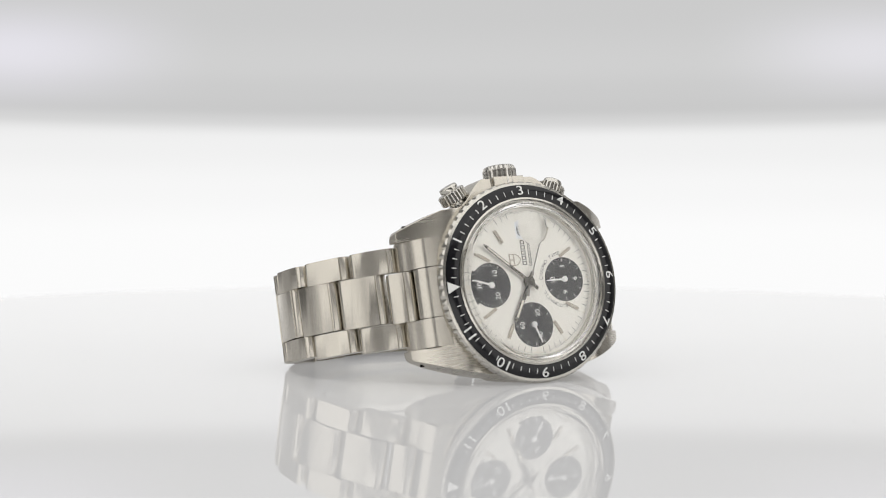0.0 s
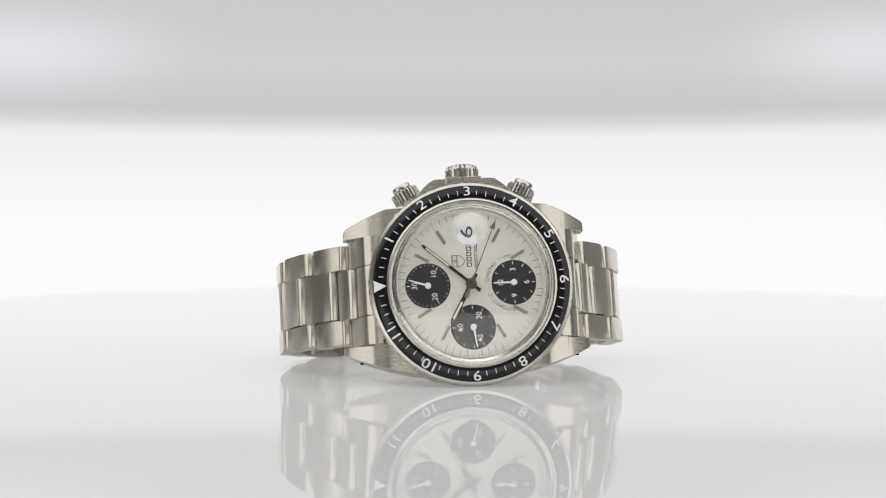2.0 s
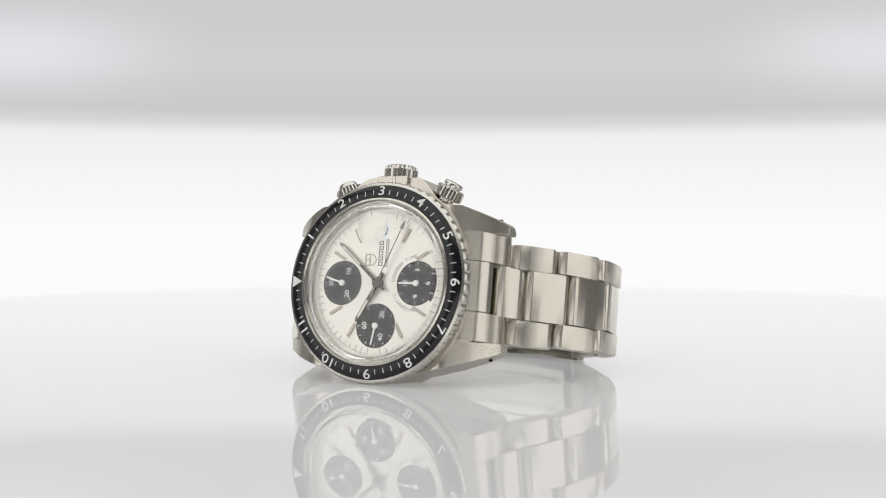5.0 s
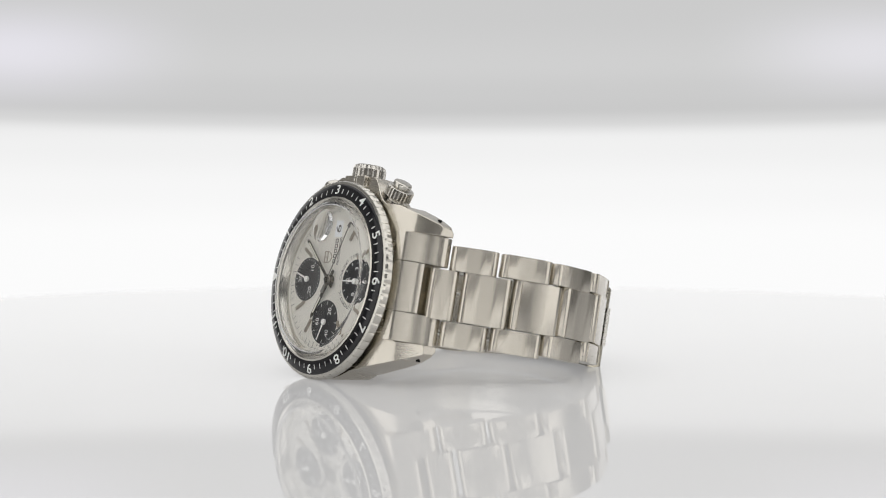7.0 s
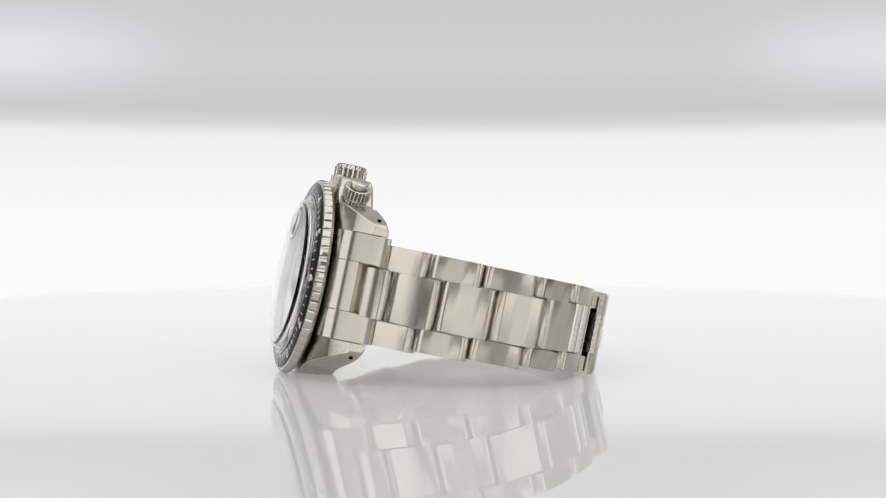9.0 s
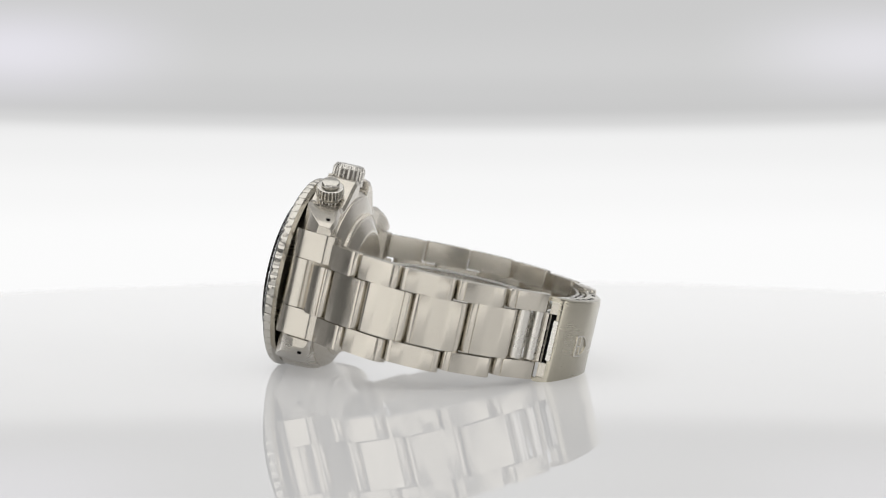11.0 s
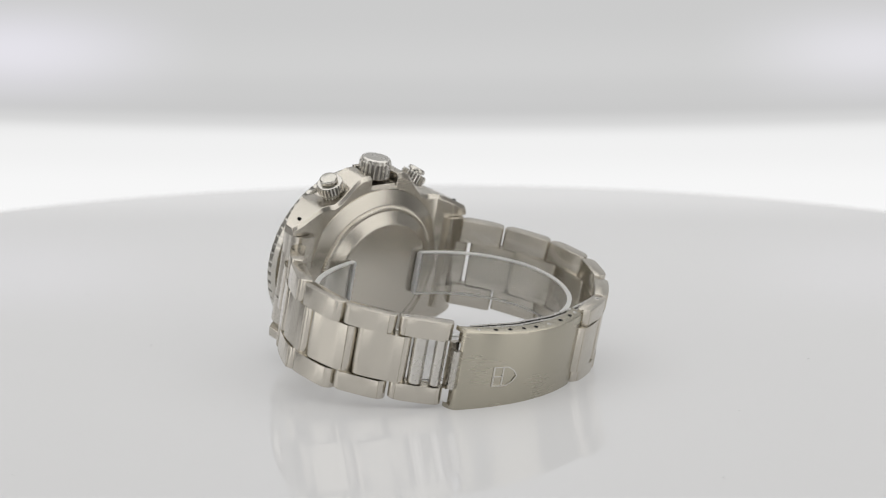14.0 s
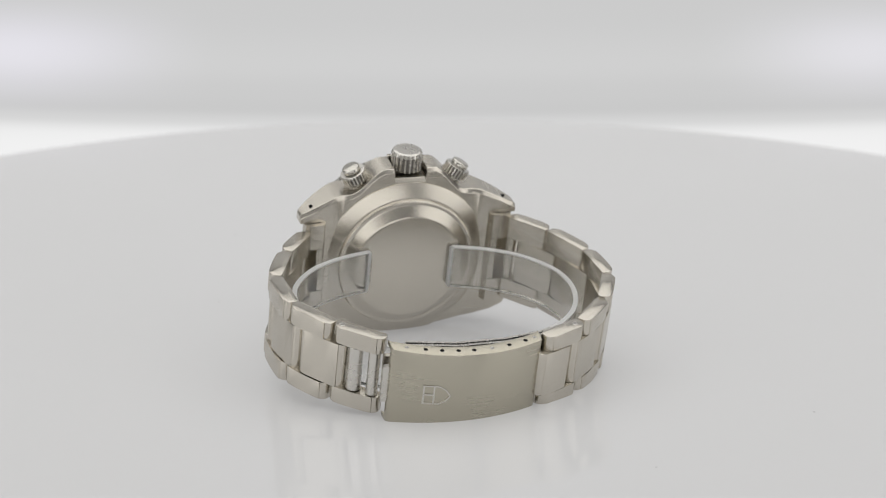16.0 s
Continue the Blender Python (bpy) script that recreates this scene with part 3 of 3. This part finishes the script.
def along(p, q, z, twist=0.0):
    """A link's pose: its middle between p and q in the plane (x, y) at height z, its outer face away from the wrist."""
    mid = Vector(((p[0] + q[0]) / 2, (p[1] + q[1]) / 2))
    d = Vector((q[0] - p[0], q[1] - p[1])).normalized()
    outer = Vector((d.y, -d.x))
    if outer.dot(mid - Vector((0, 30))) < 0:
        d, outer = -d, -outer
    mid = mid + outer * 0.55
    m = Matrix(((d.x, -outer.x, 0, mid.x * MM), (d.y, -outer.y, 0, mid.y * MM), (0, 0, 1, z * MM), (0, 0, 0, 1)))
    return m


SIX = [(23.3, 12.2), (29.8, 19.9), (34.5, 29.8), (33.4, 41.2), (26.8, 50.3), (18.0, 57.4)]
TWELVE = [(-23.4, 11.4), (-30.4, 18.8), (-35.6, 28.7), (-36.5, 39.3), (-31.7, 48.9), (-23.9, 56.7), (-13.9, 61.3)]


def halfwidth(y):
    return 9.95 - (y - 11) * 0.034


def middle(y, side=0):
    """Height of the bracelet's middle line; the band leans a little from one side to the other."""
    lean = 0.45 if side < 0 else -0.3 if side > 0 else 0.0
    return -0.3 + (y - 11) * 0.028 + lean * min(1.0, max(0.0, (56 - y) / 15), max(0.0, (y - 8) / 8))


OUT = 4.95


def run(pts, side):
    for p, q in zip(pts, pts[1:]):
        length = math.dist(p, q) - 0.8
        y = (p[1] + q[1]) / 2
        w = halfwidth(y) - OUT
        for s in (-1, 1):
            ob = part("outer_link", bar_link(length, w, 2.9), M_BRUSH, watch, "brushed steel outer link")
            ob.matrix_local = along(p, q, middle(y, side) + s * (OUT + 0.06 + w / 2))
    lap = 0.30

    def on_face(p, q, f):
        """A point on the way from p to q, raised a little from the chord."""
        d = (Vector(q) - Vector(p)).normalized()
        out = Vector((d.y, -d.x)) * (1 if Vector((d.y, -d.x)).dot(Vector(p) - Vector((0, 31))) > 0 else -1)
        return tuple(Vector(p) + (Vector(q) - Vector(p)) * f + out * 0.32)

    laps = [on_face(p, q, lap) for p, q in zip(pts, pts[1:])]
    starts = [(pts[0][0] - 1.15 * side, pts[0][1] - 3.3)] + laps
    for i, (a, b) in enumerate(zip(starts, laps)):
        length = math.dist(a, b) - 0.66
        ob = part("centre_link", bar_link(length, OUT * 2 - 0.2, 2.9), M_BRUSH, watch, "brushed steel centre link")
        ob.matrix_local = along(a, b, middle(pts[i][1], side))
    if side < 0:
        # the last middle piece reaches under the clasp's edge
        a, b = laps[-1], tuple(Vector(pts[-1]) + (Vector(pts[-1]) - Vector(pts[-2])).normalized() * 1.5)
        ob = part("centre_link", bar_link(math.dist(a, b) - 0.6, OUT * 2 - 0.2, 2.9), M_BRUSH, watch, "brushed steel centre link beside the clasp")
        ob.matrix_local = along(a, b, middle(pts[-1][1], side))


run(SIX, 1)
run(TWELVE, -1)

# end links between the lugs
for s in (-1, 1):
    for z0, z1, outer in ((-10.6, -5.0, True), (-4.85, 4.85, False), (5.0, 10.6, True)):
        bm = bmesh.new()
        prof = [(17.5, 3.3), (18.8, 3.6), (20.0, 4.4), (21.0, 5.6), (21.6, 6.9)]
        if outer:
            prof += [(22.0, 8.2), (22.5, 9.6), (22.95, 10.7), (23.15, 11.6), (22.8, 12.8), (21.3, 13.5)]
        else:
            prof += [(21.75, 7.9), (21.4, 8.4), (20.2, 13.2)]
        prof += [(18.9, 13.2), (18.3, 12.0), (17.5, 8.0)]
        a = [bm.verts.new((s * x * MM, y * MM, z0 * MM)) for x, y in prof]
        b = [bm.verts.new((s * x * MM, y * MM, z1 * MM)) for x, y in prof]
        bm.faces.new(a)
        bm.faces.new(b[::-1])
        for i in range(len(a)):
            j = (i + 1) % len(a)
            bm.faces.new((a[i], b[i], b[j], a[j]))
        bevelled(bm, 0.1 * MM, 2, 50)
        part("end_link", bm, M_BRUSH, watch, "brushed steel end link", 40)

# clasp: a bowed cover with folded sides
def clasp_cover():
    bm = bmesh.new()
    n, half, zt = 20, 14.8, 8.6
    rows = []
    stations = [(-1 + 2 * k / n) * half for k in range(n + 1)]
    stations = [(x, 3.6 * (x / half) ** 2) for x in stations]
    # the ends turn in with a small radius
    stations = [(-half - 0.45, 4.3), (-half - 0.3, 3.85)] + stations + [(half + 0.3, 3.85), (half + 0.45, 4.3)]
    for x, y in stations:
        rows.append([bm.verts.new((x * MM, yy * MM, zz * MM)) for yy, zz in ((y + 3.0, -zt), (y + 0.5, -zt), (y + 0.12, -zt + 0.18), (y, -zt + 0.6), (y, zt - 0.6), (y + 0.12, zt - 0.18), (y + 0.5, zt), (y + 3.0, zt), (y + 3.0, zt - 0.9), (y + 0.9, zt - 0.9), (y + 0.9, -zt + 0.9), (y + 3.0, -zt + 0.9))])
    for a, b in zip(rows, rows[1:]):
        for i in range(12):
            bm.faces.new((a[i], b[i], b[(i + 1) % 12], a[(i + 1) % 12]))
    bm.faces.new(rows[0])
    bm.faces.new(rows[-1])
    return moved(bm, Matrix.Rotation(radians(180), 4, "Z"))


CLASP = Matrix.Translation((2.3 * MM, 64.4 * MM, 0.45 * MM)) @ Matrix.Rotation(radians(-1.5), 4, "Z")
clasp = part("clasp", clasp_cover(), M_CLASP, watch, "brushed steel folding clasp cover")
clasp.matrix_local = CLASP

for f, r in ((0.45, 1.5), (0.80, 1.2)):
    p, q = SIX[-2], SIX[-1]
    rod = lathe(P((r - 0.1, -4.9), (r, -4.75), (r, 4.75), (r - 0.1, 4.9)), 24, closed=False)
    rod = part("spring_bar_tube", rod, M_POLISH, watch, "steel spring bar tube")
    rod.matrix_local = Matrix.Translation(((p[0] + (q[0] - p[0]) * f - 0.5) * MM, (p[1] + (q[1] - p[1]) * f - 0.6) * MM, middle(q[1]) * MM)) @ Matrix.Rotation(radians(90), 4, "X")
for k, x in enumerate((14.6, 11.2, 8.1, 4.9, 1.8, -1.9, -5.7, -9.4, -11.6)):
    u = (x - 2.3) / 14.8
    pin = k in (0, 5, 8)
    # the holes are dark discs, standing for the shade inside them
    peg = moved(lathe(P((0.02, -0.05), (0.42, -0.05), (0.45, 0.0), (0.45, 0.05), (0.02, 0.05)), 20), UP)
    peg = part("pin_head" if pin else "side_hole_shade", peg, M_POLISH if pin else M_HOLE, clasp, "steel pin head" if pin else "dark disc for the shade in an adjusting hole")
    peg.matrix_local = Matrix.Translation(((x - 2.3) * MM, (-3.6 * u * u - 1.6) * MM, 8.61 * MM))
crest = join(frame_outline(shield, 0.11, -0.04, 0.3), block(-0.25 * MM, -0.1 * MM, -0.04 * MM, 0.3 * MM, -1.15 * MM, 1.15 * MM), block(-1.2 * MM, -0.2 * MM, -0.04 * MM, 0.3 * MM, -0.08 * MM, 0.08 * MM))
crest = part("shield_relief", crest, M_POLISH, clasp, "engraved shield outline")
crest.matrix_local = Matrix.Translation((6.6 * MM, -0.62 * MM, -0.6 * MM)) @ Matrix.Rotation(radians(180 - 12.2), 4, "Z") @ Matrix.Scale(2.05, 4, (1, 0, 0)) @ Matrix.Scale(1.75, 4, (0, 0, 1))
# spring clip and folding blades seen at the clasp's ends
for z0, z1 in ((-7.6, -4.3), (5.6, 8.7)):
    part("clasp_end_wall", block(15.6 * MM, 16.7 * MM, 57.2 * MM, 60.3 * MM, z0 * MM, z1 * MM, 0.2 * MM), M_BRUSH, watch, "brushed inner end of the clasp")
# dark plate put in for the shade inside the clasp's open end
part("clasp_recess_shade", block(13.6 * MM, 14.4 * MM, 57.4 * MM, 60.6 * MM, -4.4 * MM, 5.7 * MM), M_HOLE, watch, "dark plate for the shade in the clasp's end")
part("spring_clip", block(15.2 * MM, 18.7 * MM, 58.6 * MM, 59.5 * MM, -3.4 * MM, 4.6 * MM, 0.4 * MM, 3), M_POLISH, watch, "polished spring clip of the clasp")
part("clasp_hinge", block(16.3 * MM, 17.9 * MM, 56.2 * MM, 57.3 * MM, -4.3 * MM, 5.6 * MM, 0.3 * MM, 3), M_BRUSH, watch, "brushed steel hinge barrel of the clasp")


def screw(p, q, f):
    y = p[1] + (q[1] - p[1]) * f
    out = Vector((q[1] - p[1], p[0] - q[0])).normalized()
    if out.dot(Vector(p) - Vector((0, 31))) < 0:
        out = -out
    at = Vector(p) + (Vector(q) - Vector(p)) * f - out * 1.0
    m = Matrix.Translation((at.x * MM, at.y * MM, (middle(y) + halfwidth(y) + 0.06) * MM))
    head = part("screw_head", moved(lathe(P((0.02, -0.05), (0.55, -0.05), (0.62, 0.02), (0.62, 0.06), (0.02, 0.06)), 20), UP), M_POLISH, watch, "small slotted screw head")
    head.matrix_local = m
    # the slot isn't cut: a dark bar on the head stands for its shade
    slot_shade = part("slot_shade", block(-0.5 * MM, 0.5 * MM, -0.1 * MM, 0.1 * MM, 0.04 * MM, 0.058 * MM), M_INK, head)


screw(SIX[4], SIX[5], 0.15)
screw(TWELVE[5], TWELVE[6], 0.2)
screw(TWELVE[4], TWELVE[5], 0.85)
for y in (57.5, 58.6):
    pts = [(14.0, y - 0.6), (4, y + 1.2), (-6, y + 1.0), (-14, y - 0.6), (-22.6, y - 3.3)]
    bm = bmesh.new()
    rows = []
    for x, yy in pts:
        rows.append([bm.verts.new((x * MM, (yy + dy) * MM, z * MM)) for dy, z in ((0, -5.6), (0.6, -5.6), (0.6, 8.6), (0, 8.6))])
    for a, b in zip(rows, rows[1:]):
        for i in range(4):
            bm.faces.new((a[i], b[i], b[(i + 1) % 4], a[(i + 1) % 4]))
    bm.faces.new(rows[0])
    bm.faces.new(rows[-1])
    part("folding_blade", bm, M_POLISH, watch, "thin steel folding blade")

# clear plastic strip inside the bracelet
curve = [(9.2, 15.3), (12.8, 16.2), (17.8, 18.0), (23.5, 21.5), (28.5, 28.0), (29.5, 36.0), (26.5, 44.0), (20.5, 49.8), (12.0, 53.6), (2.0, 55.2)]
curve = curve + [(-x, y) for x, y in reversed(curve)]


def smooth(pts, steps):
    """A smooth line through the points."""
    out = []
    for i in range(len(pts) - 1):
        p0, p1, p2, p3 = (Vector(pts[max(0, min(len(pts) - 1, i + k))]) for k in (-1, 0, 1, 2))
        for k in range(steps):
            t = k / steps
            v = 0.5 * (2 * p1 + (p2 - p0) * t + (2 * p0 - 5 * p1 + 4 * p2 - p3) * t * t + (3 * p1 - p0 - 3 * p2 + p3) * t ** 3)
            out.append((v.x, v.y))
    return out + [pts[-1]]


curve = smooth(curve, 4)
bm = bmesh.new()
rows = []
for i, (x, y) in enumerate(curve):
    a, b = curve[max(0, i - 1)], curve[min(len(curve) - 1, i + 1)]
    d = Vector((b[0] - a[0], b[1] - a[1])).normalized()
    nx, ny = d.y * 0.45, -d.x * 0.45
    rows.append([bm.verts.new(((x + k * nx) * MM, (y + k * ny) * MM, z * MM)) for k, z in ((-1, -4.6), (1, -4.6), (1, 4.6), (-1, 4.6))])
for a, b in zip(rows, rows[1:]):
    for k in range(4):
        bm.faces.new((a[k], b[k], b[(k + 1) % 4], a[(k + 1) % 4]))
bm.faces.new(rows[0])
bm.faces.new(rows[-1])


def strip_edge(z0, z1):
    """The frosted cut edge of the strip."""
    eb = bmesh.new()
    ring = []
    for i, (x, y) in enumerate(curve):
        a, b = curve[max(0, i - 1)], curve[min(len(curve) - 1, i + 1)]
        d = Vector((b[0] - a[0], b[1] - a[1])).normalized()
        ring.append([eb.verts.new(((x + k * d.y * 0.5) * MM, (y - k * d.x * 0.5) * MM, z * MM)) for k, z in ((-1, z0), (1, z0), (1, z1), (-1, z1))])
    for a, b in zip(ring, ring[1:]):
        for k in range(4):
            eb.faces.new((a[k], b[k], b[(k + 1) % 4], a[(k + 1) % 4]))
    eb.faces.new(ring[0])
    eb.faces.new(ring[-1])
    return eb


strip = tagged(part("plastic_strip", bm, M_PLASTIC, None), "clear plastic strip curled inside the watch bracelet", "packaging")

part("strip_edge", strip_edge(4.62, 4.9), M_RIM, strip, "frosted cut edge")
part("strip_edge", strip_edge(-4.9, -4.62), M_RIM, strip, "frosted cut edge")
for s in (-1, 1):
    x, y = curve[0]
    part("strip_end", block((s * x - 0.35) * MM, (s * x + 0.35) * MM, (y - 0.5) * MM, (y + 0.5) * MM, -4.6 * MM, 4.6 * MM, 0.1 * MM), M_RIM, strip, "frosted cut end")


# ---- what moves ----
def motions():
    rows = [(t, Matrix.Rotation(radians(turn(t)), 4, "Z")) for t in [k * 0.5 for k in range(33)]]
    walk(turntable, rows)
    walk(watch, [(t, m @ WATCH) for t, m in rows])
    walk(strip, [(t, m @ WATCH) for t, m in rows])
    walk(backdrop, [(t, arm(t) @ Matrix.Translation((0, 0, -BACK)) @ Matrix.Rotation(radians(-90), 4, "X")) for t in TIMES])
    small = subs["small_seconds_hand"]
    place = Matrix.Translation(clock(270, SUB_R * MM, (D0 - 0.3) * MM))
    walk(small, [(t, place @ Matrix.Rotation(radians(250 + 6 * t - 90), 4, "Y")) for t in (0.0, 4.0, 8.0, 12.0, 16.0)])


motions()
